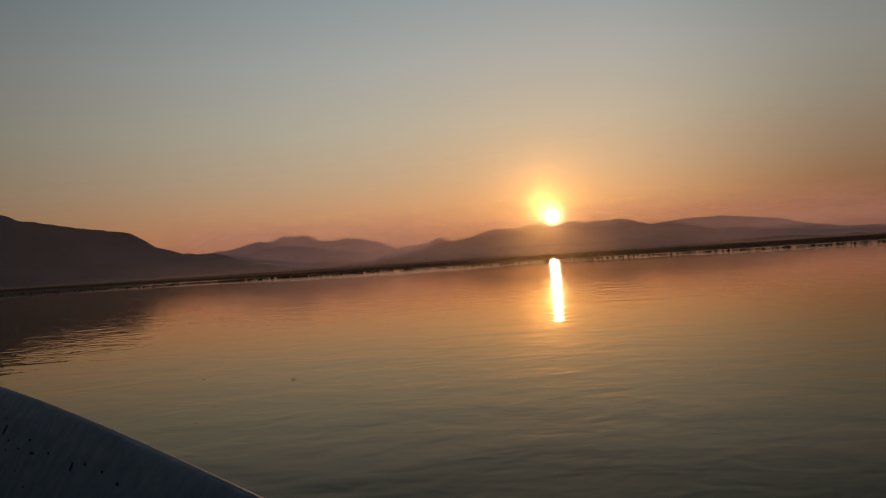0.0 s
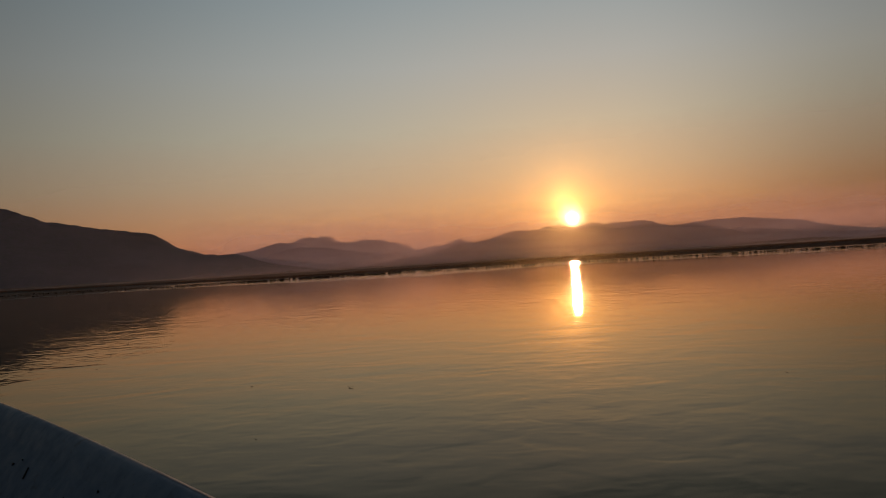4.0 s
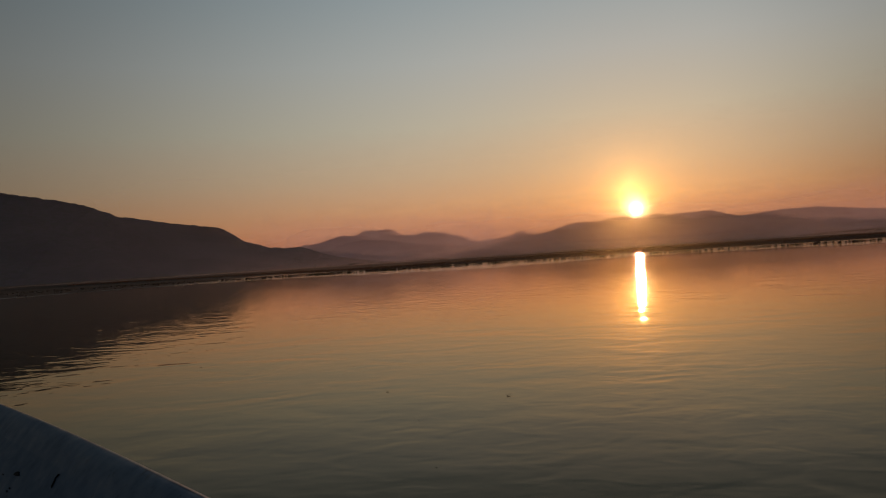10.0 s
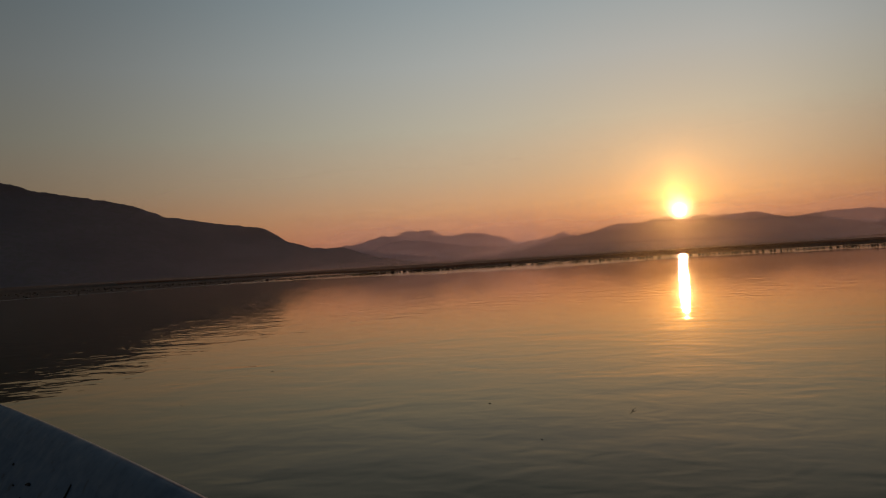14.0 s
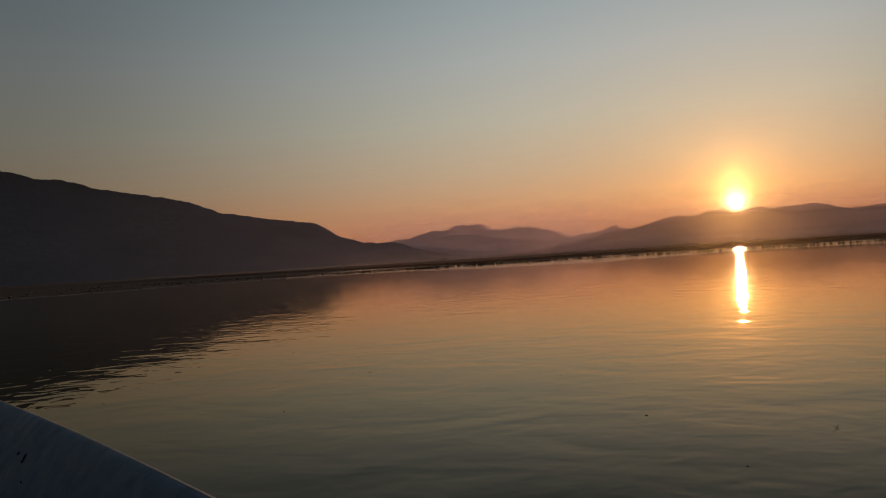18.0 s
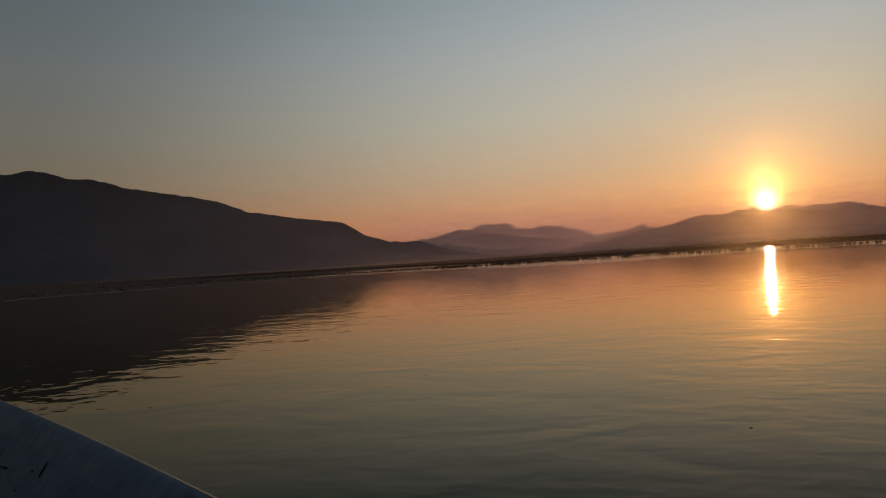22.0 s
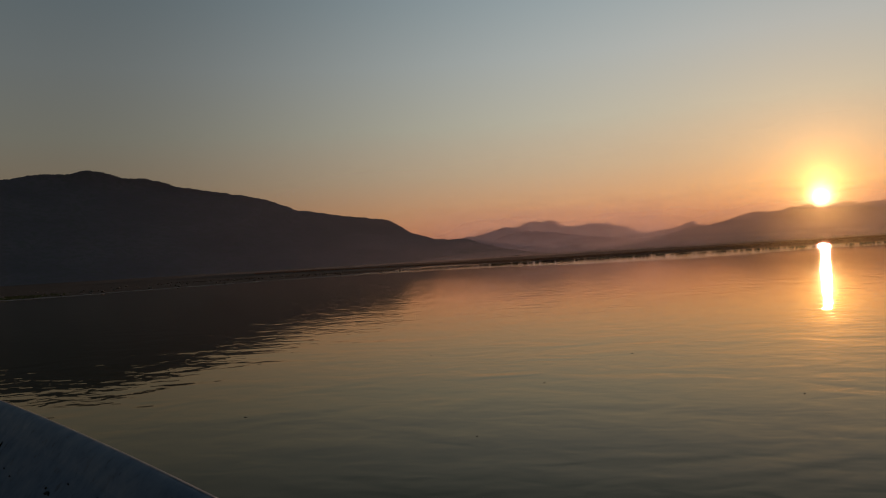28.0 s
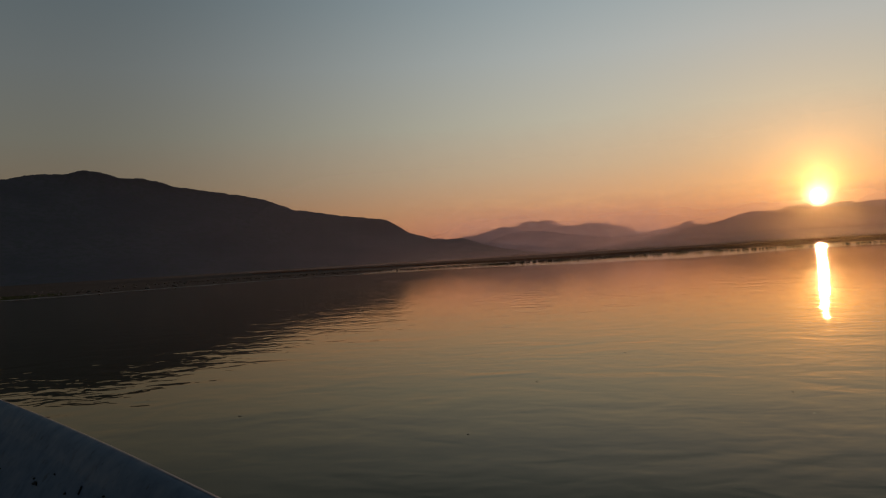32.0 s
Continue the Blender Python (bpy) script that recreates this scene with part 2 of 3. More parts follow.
WATER = water_material("lake_water", 0.0061, 0.0034, 0.012, 0.5, (1.0, 0.89, 0.725, 1), 0.7)
SHALLOWS = water_material("shallow_water", 0.022, 0.014, 0.035, 0.1, (1.0, 0.97, 0.94, 1))
GROUND = earth_material("shore_earth", (0.19, 0.086, 0.056), (0.25, 0.115, 0.075), (0.16, 0.082, 0.046), 0.12, 0.5, 0.5, (0.080, 0.066, 0.062))
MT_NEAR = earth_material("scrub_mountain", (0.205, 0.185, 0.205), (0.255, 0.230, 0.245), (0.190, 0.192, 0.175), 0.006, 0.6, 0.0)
# hills and ranges: evening haze of distance put into base colours, rosier farther off
MT_MID = earth_material("haze_tinted_hill", (0.345, 0.225, 0.220), (0.41, 0.27, 0.258), (0.32, 0.225, 0.212), 0.004, 0.4, 0.0)
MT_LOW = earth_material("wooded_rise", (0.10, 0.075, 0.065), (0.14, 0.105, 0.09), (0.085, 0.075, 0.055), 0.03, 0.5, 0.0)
MT_FAR = earth_material("haze_tinted_range", (0.62, 0.37, 0.30), (0.68, 0.41, 0.34), (0.58, 0.37, 0.31), 0.004, 0.4, 0.0)
GRASS = plain_material("dry_bank_grass", (0.14, 0.066, 0.038), (0.20, 0.095, 0.055), 3.0, through_light=0.45)
DARK_BROWN = plain_material("dark_brown", (0.036, 0.024, 0.018), (0.075, 0.050, 0.036), 6.0, through_light=0.15)
BARK = plain_material("shrub_bark", (0.035, 0.026, 0.020), (0.06, 0.045, 0.035), 8.0)
LEAF = plain_material("shrub_leaf", (0.075, 0.062, 0.040), (0.115, 0.092, 0.062), 2.0, through_light=0.35)
SAND = plain_material("wet_sand", (0.15, 0.13, 0.115), (0.22, 0.19, 0.17), 0.6, 0.6)
STONE = plain_material("shore_stone", (0.06, 0.055, 0.05), (0.30, 0.26, 0.23), 4.0)
PAINT = paint_material("blue_boat_paint", (0.068, 0.122, 0.202), (0.086, 0.150, 0.243))
# copy of the boat paint, lightened for the highlight on the rounded rim
RIM_PAINT = paint_material("rim_highlight_paint", (0.074, 0.130, 0.214), (0.093, 0.160, 0.257), (0.40, 0.70))
# scuffs and the edge's highlight, both put into one pale colour
WORN_HIGHLIGHT = paint_material("scuffed_highlight", (0.15, 0.18, 0.23), (0.34, 0.36, 0.39))
CHIP = plain_material("bare_chip", (0.010, 0.010, 0.011), (0.02, 0.018, 0.016), 60.0)
FOAM = bubble_material("foam_film")
LUSH = plain_material("shore_grass", (0.045, 0.070, 0.028), (0.085, 0.115, 0.045), 3.0, through_light=0.2)
WOOD = plain_material("wet_boards", (0.05, 0.045, 0.04), (0.10, 0.085, 0.07), 12.0, 0.6)


def mesh_from(name, verts, faces, mat, smooth=False):
    me = bpy.data.meshes.new(name)
    me.from_pydata(verts, [], faces)
    me.materials.append(mat)
    if smooth:
        me.polygons.foreach_set("use_smooth", [True] * len(me.polygons))
    me.update()
    return me


def part(name, mesh, parent, label=""):
    ob = new(name, mesh)
    ob.parent = parent
    return tagged(ob, label)


def grid_faces(rows, cols, wrap=False):
    out = []
    for i in range(rows - 1):
        for j in range(cols if wrap else cols - 1):
            k = (j + 1) % cols
            out.append((i * cols + j, i * cols + k, (i + 1) * cols + k, (i + 1) * cols + j))
    return out


def blend(x, table):
    """Smooth interpolation through a short table of (x, value)."""
    if x <= table[0][0]:
        return table[0][1]
    for (a, va), (b, vb) in zip(table, table[1:]):
        if x <= b:
            u = (x - a) / (b - a)
            return va + (vb - va) * u * u * (3 - 2 * u)
    return table[-1][1]


def straight(x, table):
    return float(np.interp(x, [a for a, _ in table], [b for _, b in table]))


# ---------------------------------------------------------------- lake and land
SHORE = [(-180, 260), (-90, 110), (-50, 76), (-34, 75), (-30, 75), (-23, 87), (-20, 92), (-15, 101), (-11, 108), (-9, 135), (-7, 190), (-4, 216),
         (1, 176), (9, 170), (13, 176), (25, 190), (34, 186), (43, 196), (60, 230), (180, 260)]
BANK = [(-180, 275), (-90, 300), (-34, 330), (-17, 298), (-10, 268), (-4, 218), (1, 178), (9, 172), (13, 178), (25, 192), (34, 188),
        (43, 198), (60, 234), (180, 275)]                                # distance of the bank's foot; mud lies before it in the west
BERM = [(-180, 0.8), (-60, 0.4), (-34, 0.28), (-24, 0.40), (-17, 0.66), (-10, 0.40), (-4, 0.32), (1, 0.29), (5, 0.34), (9, 0.44), (13, 0.54), (25, 0.88),
        (34, 0.75), (43, 1.02), (70, 1.1), (180, 0.8)]                   # height of the bank
EDGE = [(-50, 72), (-34, 73), (-23, 84), (-12.5, 103), (-4.5, 101), (1, 91), (5, 80), (13, 77), (18, 88), (22, 104), (27, 104), (31, 99), (34, 98), (38, 88), (43, 90), (60, 92)]     # where the ruffled shallows begin


def shore_at(az):
    wob = noise.fractal(Vector((az * 0.35, 3.1, 0)), 1.0, 2.0, 4)
    return straight(az, SHORE) + 2.2 * wob


def bank_at(az):
    return max(straight(az, BANK) + 2.2 * noise.fractal(Vector((az * 0.35, 3.1, 0)), 1.0, 2.0, 4), shore_at(az) + 1.0)


def land_height(az, r):
    """Height of the ground r metres from the origin in that direction."""
    s, b = r - shore_at(az), r - bank_at(az)
    if s < 0:
        return max(-1.2, 0.012 * s - 0.02)
    mud = 0.10 * min(1.0, s / 25.0)
    n1 = noise.fractal(Vector((az * 0.6, b * 0.03, 7.0)), 1.0, 2.0, 4)
    berm = straight(az, BERM) * blend(b, [(0, 0.0), (2.5, 0.45), (7, 0.92), (12, 1.0), (40, 0.95), (90, 0.6), (200, 0.5)])
    far = blend(b, [(110, 0.0), (850, 3.0), (4000, 14.0)])
    return mud + berm * (1 + 0.10 * n1) + far


def build_ground():
    n_az = 1100
    wet = [-30, -12, -5, -2, 0, 1, 2.5, 5]                                # about the water's edge
    flat = [0.1, 0.2, 0.3, 0.4, 0.5, 0.6, 0.7, 0.8, 0.9]                  # over the mud to the bank
    dry = [0.2, 0.8, 1.5, 2.5, 4, 5.5, 7, 9, 12, 16, 22, 30, 42, 60, 85, 110, 150, 210, 300, 430, 620, 900, 1300, 2000, 3000, 4600]
    lines = []
    for j in range(n_az):
        az = -180 + 360 * j / n_az
        d, b = shore_at(az), bank_at(az)
        near = min(5.0, (b - d) * 0.5)
        radii = [0.001 * d, 0.3 * d, 0.6 * d] + [d + (k if k <= 0 else k / 5 * near) for k in wet]
        radii += [d + near + (b - d - near) * k for k in flat] + [min(b + k, 4880) for k in dry]
        h = heading(az)
        lines.append([(h.x * r, h.y * r, land_height(az, r) if r > d - 30.5 else -1.2) for r in radii])
    verts = [line[i] for i in range(len(lines[0])) for line in lines]
    faces = grid_faces(len(lines[0]), n_az, True)
    ob = new("ground", mesh_from("ground", verts, faces, GROUND, True))
    tagged(ob, "low dark muddy shore with sparse grass and a flat plain behind", "ground", kind="structure")


def build_water():
    verts, cols = [], 360
    for k in (0.001, 0.03, 0.1, 0.3, 0.6, 0.85, 0.96, 1.03):
        for j in range(cols):
            az = -180 + 360 * j / cols
            r, h = straight(az, SHORE) * k, heading(az)
            verts.append((h.x * r, h.y * r, 0.0))
    faces = grid_faces(8, cols, True)
    ob = new("water", mesh_from("water", verts, faces, WATER))
    tagged(ob, "calm rippled lake water mirroring the sunset sky", "lake", kind="structure")
    verts, cols = [], 600
    for k in range(9):
        for j in range(cols):
            az = -50 + 105 * j / (cols - 1)
            wob = noise.fractal(Vector((az * 0.5, 11.0, 0)), 1.0, 2.0, 4)
            near = straight(az, EDGE) + 5 * wob
            r = near + (max(straight(az, SHORE), near) + 6 - near) * k / 8
            h = heading(az)
            verts.append((h.x * r, h.y * r, 0.004))
    ob = new("shallows", mesh_from("shallows", verts, grid_faces(9, cols), SHALLOWS))
    tagged(ob, "pale ruffled strip of shallow water along the shore", "shallows", kind="structure")
    sand, rows = [], 4
    for k in range(rows):
        for j in range(cols):
            az = -48 + 38 * j / (cols - 1)
            s_ = (-1.2, 0.3, 1.4, 2.6)[k] * (1 + 0.6 * noise.fractal(Vector((az * 0.8, 21.0, 0)), 1.0, 2.0, 4))
            r, h = shore_at(az) + s_, heading(az)
            sand.append((h.x * r, h.y * r, max(0.012, land_height(az, r) + 0.012)))
    strip = new("sand_strip", mesh_from("sand_strip", sand, grid_faces(rows, cols), SAND, True))
    tagged(strip, "narrow pale line of wet sand at the water's edge", "sand", kind="structure")


def build_range(name, label, crest, foot, top, back, mat, seed, rough, az_step=0.07, lumps=0.35):
    """A mountain range: crest elevations by direction, with spurs and gullies down to its foot."""
    lo, hi = crest[0][0], crest[-1][0]
    cols = int((hi - lo) / az_step) + 1
    rings = [0.0, 0.06, 0.13, 0.21, 0.3, 0.4, 0.5, 0.6, 0.7, 0.79, 0.87, 0.94, 0.975, 0.99, 0.997, 1.0]
    tail = [0.006, 0.03, 0.15, 0.5, 1.0]
    span = (top - foot) * 0.35
    verts = []
    for u in rings + [1 + v for v in tail]:
        for j in range(cols):
            az = lo + (hi - lo) * j / (cols - 1)
            h = heading(az)
            r_top = top * (1 + 0.018 * noise.fractal(Vector((az * 0.1, seed, 0)), 1.0, 2.0, 3))
            h_top = math.tan(radians(straight(az, crest))) * r_top + 1.1
            h_low = sum(math.tan(radians(straight(az + q, crest))) for q in (-12, -10, -8, -6, -4, -2, 0, 2, 4, 6, 8, 10, 12)) / 13 * top + 1.1
            jag = noise.fractal(Vector((az * 1.1, seed, 2.0)), 0.55, 2.1, 7)
            jag = rough * r_top * 0.0011 * jag * min(1.0, h_top / 40)
            near = min(u, 1.0) ** 45
            h_top += jag * (min(u, 1.0) ** 90 if u <= 1 else max(0.0, 1 - (u - 1) * 20))
            if u <= 1:
                r = foot + (r_top - foot) * u
                lump = noise.fractal(Vector((h.x * r / span, h.y * r / span, seed)), 0.85, 2.0, 6)
                z = (h_top * near + h_low * (1 - near)) * u ** 1.3 * (1 + lumps * lump * (1 - u) * min(1, u * 4)) - 2.0 * (1 - u)
                z = min(z, 1.1 + (h_top - 1.1) * (r / r_top) * (0.99 if u < 1 else 1.0))
            else:
                r = r_top + (back - r_top) * (u - 1)
                z = h_top * (1 - (u - 1) * 0.85)
            verts.append((h.x * r, h.y * r, max(z, -2.0)))
    faces = grid_faces(len(rings) + len(tail), cols)
    ob = new(name, mesh_from(name, verts, faces, mat, True))
    tagged(ob, label, "mountain", kind="structure")


build_ground()
build_water()
LEFT = [(-75, 1.82), (-60, 4.42), (-50, 6.22), (-42, 7.4), (-37.0, 7.3), (-35.2, 7.05), (-34.3, 6.92), (-33.6, 7.0), (-31.5, 7.34), (-30.1, 7.29), (-28.8, 7.60),
        (-27.9, 7.48), (-26.5, 7.04), (-25.0, 6.98), (-23.7, 6.63), (-22.7, 6.31), (-20.2, 5.92), (-19.2, 5.72), (-17.4, 5.39),
        (-16.3, 5.04), (-14.7, 4.39), (-13.1, 4.14), (-11.5, 3.83), (-9.9, 3.61), (-8.2, 3.38), (-7.4, 2.97), (-6.4, 2.28),
        (-5.0, 1.86), (-4.5, 1.66), (-4.2, 1.69), (-3.6, 1.61), (-3.1, 1.65), (-2.3, 1.60), (-1.7, 1.41), (-1.1, 1.16), (-0.3, 0.90), (0.5, 0.72),
        (2.2, 0.41), (4.0, 0.15), (6.0, 0.0), (8.0, -0.13)]
MID = [(-4.0, 0.3), (-1.8, 0.95), (-0.7, 1.18), (0.2, 1.46), (1.0, 1.74), (2.3, 1.87), (3.1, 1.80), (4.2, 1.67), (5.2, 1.46), (7.2, 1.14),
       (10.0, 0.75), (14.0, 0.4), (20.0, 0.1)]
REAR = [(-8.0, 1.0), (-4.6, 1.35), (-3.1, 1.58), (-1.9, 1.72), (-1.2, 1.84), (-0.6, 1.93), (-0.1, 2.11), (0.3, 2.25), (1.1, 2.25), (1.6, 2.30), (2.3, 2.13),
        (3.5, 1.79), (5.0, 1.5), (8.0, 1.1), (11.0, 0.8)]
# crest dips near 22 degrees: added so the sun's glare reaches below the ridge
RIGHT = [(7.0, 0.42), (9.0, 0.72), (10.0, 0.86), (10.8, 0.92), (12.4, 1.12), (13.2, 1.24), (13.9, 1.35), (15.0, 1.44), (16.8, 1.88), (17.7, 2.13), (18.4, 2.16),
         (19.3, 2.09), (20.7, 2.32), (21.5, 2.42), (22.0, 2.2), (22.6, 2.16), (23.1, 2.3), (23.6, 2.39), (24.5, 2.24), (25.8, 2.29), (26.6, 2.30), (27.6, 2.28),
         (28.0, 2.19), (28.5, 1.97), (29.1, 1.85), (29.9, 1.71), (30.4, 1.80), (31.0, 1.73), (31.6, 1.67), (32.2, 1.53), (33.1, 1.38), (34.2, 1.26), (36.0, 1.09),
         (37.8, 0.89), (39.5, 0.69), (43.4, 0.48), (50.0, 0.1)]
FAR = [(-1.0, 1.2), (0.8, 1.9), (1.6, 2.25), (2.1, 2.52), (2.8, 2.60), (3.4, 2.52), (4.0, 2.56), (4.5, 2.44), (5.1, 2.11), (5.8, 2.02), (6.4, 2.06), (6.9, 2.19),
       (7.5, 2.09), (8.3, 2.06), (8.9, 1.89), (9.7, 1.67), (10.2, 1.43), (10.7, 1.25), (11.2, 1.24), (11.8, 1.34), (12.4, 1.40), (13.0, 1.48), (13.6, 1.72),
       (14.0, 1.75), (14.5, 1.53), (16.0, 1.3), (18.0, 1.0)]
FAR_EAST = [(26.0, 1.0), (28.6, 1.7), (29.3, 1.80), (30.1, 1.86), (31.4, 1.98), (32.2, 2.03), (33.2, 2.01), (34.1, 2.02), (35.0, 1.91), (36.1, 1.77), (37.1, 1.63),
            (37.8, 1.56), (38.4, 1.38), (38.9, 1.23), (39.5, 1.09), (40.4, 0.93), (41.2, 0.79), (43.4, 0.70), (52.0, 0.4), (60.0, 0.15)]
LOW = [(27.0, -0.1), (31.5, 0.10), (33.0, 0.18), (34.5, 0.25), (36.7, 0.31), (38.5, 0.34), (40.3, 0.25), (41.2, 0.16), (42.0, 0.18), (42.6, 0.26), (43.4, 0.15),
       (48.0, 0.3), (60.0, 0.2)]
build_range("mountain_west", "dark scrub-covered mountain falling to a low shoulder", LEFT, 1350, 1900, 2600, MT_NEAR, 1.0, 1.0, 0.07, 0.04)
build_range("hill_low", "low hazy wooded rise on the plain behind the bank", LOW, 655, 760, 900, MT_LOW, 6.0, 2.4, 0.05)
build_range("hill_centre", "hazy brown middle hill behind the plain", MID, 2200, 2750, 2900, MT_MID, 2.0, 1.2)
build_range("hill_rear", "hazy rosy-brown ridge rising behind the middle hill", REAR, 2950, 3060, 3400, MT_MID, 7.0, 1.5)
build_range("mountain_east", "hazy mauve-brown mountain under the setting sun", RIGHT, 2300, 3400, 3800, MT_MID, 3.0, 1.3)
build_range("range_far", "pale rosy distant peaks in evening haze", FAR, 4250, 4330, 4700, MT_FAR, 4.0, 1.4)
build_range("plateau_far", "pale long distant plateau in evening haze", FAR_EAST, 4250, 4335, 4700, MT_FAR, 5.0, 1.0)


# ---------------------------------------------------------------- evening haze between the ranges
def haze_material(name, low, top, fade, colour, r, az_from, az_full, sunward):
    """Thin mist: mostly clear, scattering the sun and sky that reach it, thinning with height."""
    m, n, p = material(name)
    pos = ground_position(n)
    split = n.add("ShaderNodeSeparateXYZ")
    n.put(pos, split.inputs[0])
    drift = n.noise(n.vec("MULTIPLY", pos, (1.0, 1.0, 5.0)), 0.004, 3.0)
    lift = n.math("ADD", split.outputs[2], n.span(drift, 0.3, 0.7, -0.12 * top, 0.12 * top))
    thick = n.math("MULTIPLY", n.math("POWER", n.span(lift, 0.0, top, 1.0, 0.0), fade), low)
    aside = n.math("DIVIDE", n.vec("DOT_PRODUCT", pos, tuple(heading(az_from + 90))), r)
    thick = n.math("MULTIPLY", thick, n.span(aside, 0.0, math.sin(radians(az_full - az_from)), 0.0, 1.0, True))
    # veil thickened towards the sun's bearing, in place of its glow
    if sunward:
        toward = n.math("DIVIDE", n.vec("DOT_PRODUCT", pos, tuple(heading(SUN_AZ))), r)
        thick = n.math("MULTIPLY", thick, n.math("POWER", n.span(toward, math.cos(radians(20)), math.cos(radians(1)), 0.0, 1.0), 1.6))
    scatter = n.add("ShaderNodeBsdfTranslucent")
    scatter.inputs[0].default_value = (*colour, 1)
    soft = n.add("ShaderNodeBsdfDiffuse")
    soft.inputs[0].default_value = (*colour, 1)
    half = n.add("ShaderNodeMixShader")
    half.inputs[0].default_value = 0.3
    n.put(scatter.outputs[0], half.inputs[1])
    n.put(soft.outputs[0], half.inputs[2])
    out = n.add("ShaderNodeMixShader")
    n.put(thick, out.inputs[0])
    n.put(n.add("ShaderNodeBsdfTransparent").outputs[0], out.inputs[1])
    n.put(half.outputs[0], out.inputs[2])
    n.tree.nodes.remove(p)
    for node in n.tree.nodes:
        if node.bl_idname == "ShaderNodeOutputMaterial":
            n.put(out.outputs[0], node.inputs[0])
    return m


def veil_mesh(name, r, az0, az1, top, cover, mat):
    """Airy veil of level hair-fine streaks that fill only a share of the view through it."""
    pitch, cols = r * 0.00035, 46
    count = int((top + 1.5) / pitch)
    ways = [heading(az0 + (az1 - az0) * j / (cols - 1)) * r for j in range(cols)]
    verts, faces = [], []
    for i in range(count):
        z, n0 = -1.5 + i * pitch, len(verts)
        for w_ in ways:
            verts += [(w_.x, w_.y, z), (w_.x, w_.y, z + pitch * cover)]
        faces += [(n0 + 2 * j, n0 + 2 * j + 2, n0 + 2 * j + 3, n0 + 2 * j + 1) for j in range(cols - 1)]
        if i:                                   # tie each streak to the one below at its end
            faces.append((n0 - 2 * cols + 1, n0 - 2 * cols + 3, n0 + 2, n0))
    return mesh_from(name, verts, faces, mat, True)


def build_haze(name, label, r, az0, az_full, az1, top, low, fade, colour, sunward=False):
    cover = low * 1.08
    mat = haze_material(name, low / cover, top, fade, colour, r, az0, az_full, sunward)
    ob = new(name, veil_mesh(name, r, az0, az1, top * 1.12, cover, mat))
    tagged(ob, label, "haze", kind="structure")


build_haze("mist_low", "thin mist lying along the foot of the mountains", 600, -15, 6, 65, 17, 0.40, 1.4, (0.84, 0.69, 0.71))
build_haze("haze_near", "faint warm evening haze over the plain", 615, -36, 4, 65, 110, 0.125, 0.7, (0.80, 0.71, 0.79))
build_haze("haze_sun_glow", "golden haze thickened towards the sun, standing in for its glow", 640, 0, 8, 46, 40, 0.62, 1.0, (0.93, 0.64, 0.47), True)
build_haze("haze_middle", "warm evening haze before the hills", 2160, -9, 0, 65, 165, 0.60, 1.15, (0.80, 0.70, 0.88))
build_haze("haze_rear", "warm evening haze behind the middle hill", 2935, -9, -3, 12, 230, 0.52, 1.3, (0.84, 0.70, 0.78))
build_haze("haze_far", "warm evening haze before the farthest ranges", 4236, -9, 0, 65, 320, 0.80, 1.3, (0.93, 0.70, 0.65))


def build_aureole(r, az0, az1, top, share, cover):
    """Added veil in place of lens glare: lets nearly all light by and bends a trace of it forward into a soft aureole.
    """
    m, n, p = material("glare_bend")
    split = n.add("ShaderNodeSeparateXYZ")
    n.put(ground_position(n), split.inputs[0])
    thick = n.math("MULTIPLY", n.span(split.outputs[2], top * 0.35, top, 1.0, 0.0, True), share / cover)

    def bend(rough, colour):
        node = n.add("ShaderNodeBsdfRefraction", distribution="GGX")
        node.inputs["Color"].default_value = (*colour, 1)
        node.inputs["Roughness"].default_value = rough
        node.inputs["IOR"].default_value = 1.3
        return node.outputs[0]

    bent = n.add("ShaderNodeMixShader")
    bent.inputs[0].default_value = 0.24
    n.put(bend(0.52, (1.0, 0.80, 0.36)), bent.inputs[1])
    n.put(bend(0.30, (1.0, 0.98, 0.45)), bent.inputs[2])
    out = n.add("ShaderNodeMixShader")
    n.put(thick, out.inputs[0])
    n.put(n.add("ShaderNodeBsdfTransparent").outputs[0], out.inputs[1])
    n.put(bent.outputs[0], out.inputs[2])
    n.tree.nodes.remove(p)
    for node in n.tree.nodes:
        if node.bl_idname == "ShaderNodeOutputMaterial":
            n.put(out.outputs[0], node.inputs[0])
    ob = new("glare_veil", veil_mesh("glare_veil", r, az0, az1, top, cover, m))
    tagged(ob, "added fine veil that bends sunlight into the glare round the sun", "haze", kind="structure")


build_aureole(78, -46, 58, 17, 0.0072, 0.15)


# ---------------------------------------------------------------- the boat
ARC_C = (-13.392, -10.051)               # centre of the curve of the starboard side
ARC_R, HALF = 17.0, 5.4                # its radius, and half the boat's length
KEEL_AZ = 33.0                         # degrees by which the hull points to the west of +y
GUNWALE = 0.90
# inner face of the side: inset from the edge, height, share of the half-beam
INNER = [(0.040, 0.872, 1.0), (0.066, 0.842, 1.0), (0.105, 0.780, 1.0), (0.150, 0.680, 1.0), (0.195, 0.55, 1.0), (0.235, 0.35, 1.0), (0.255, 0.11, 1.0)]


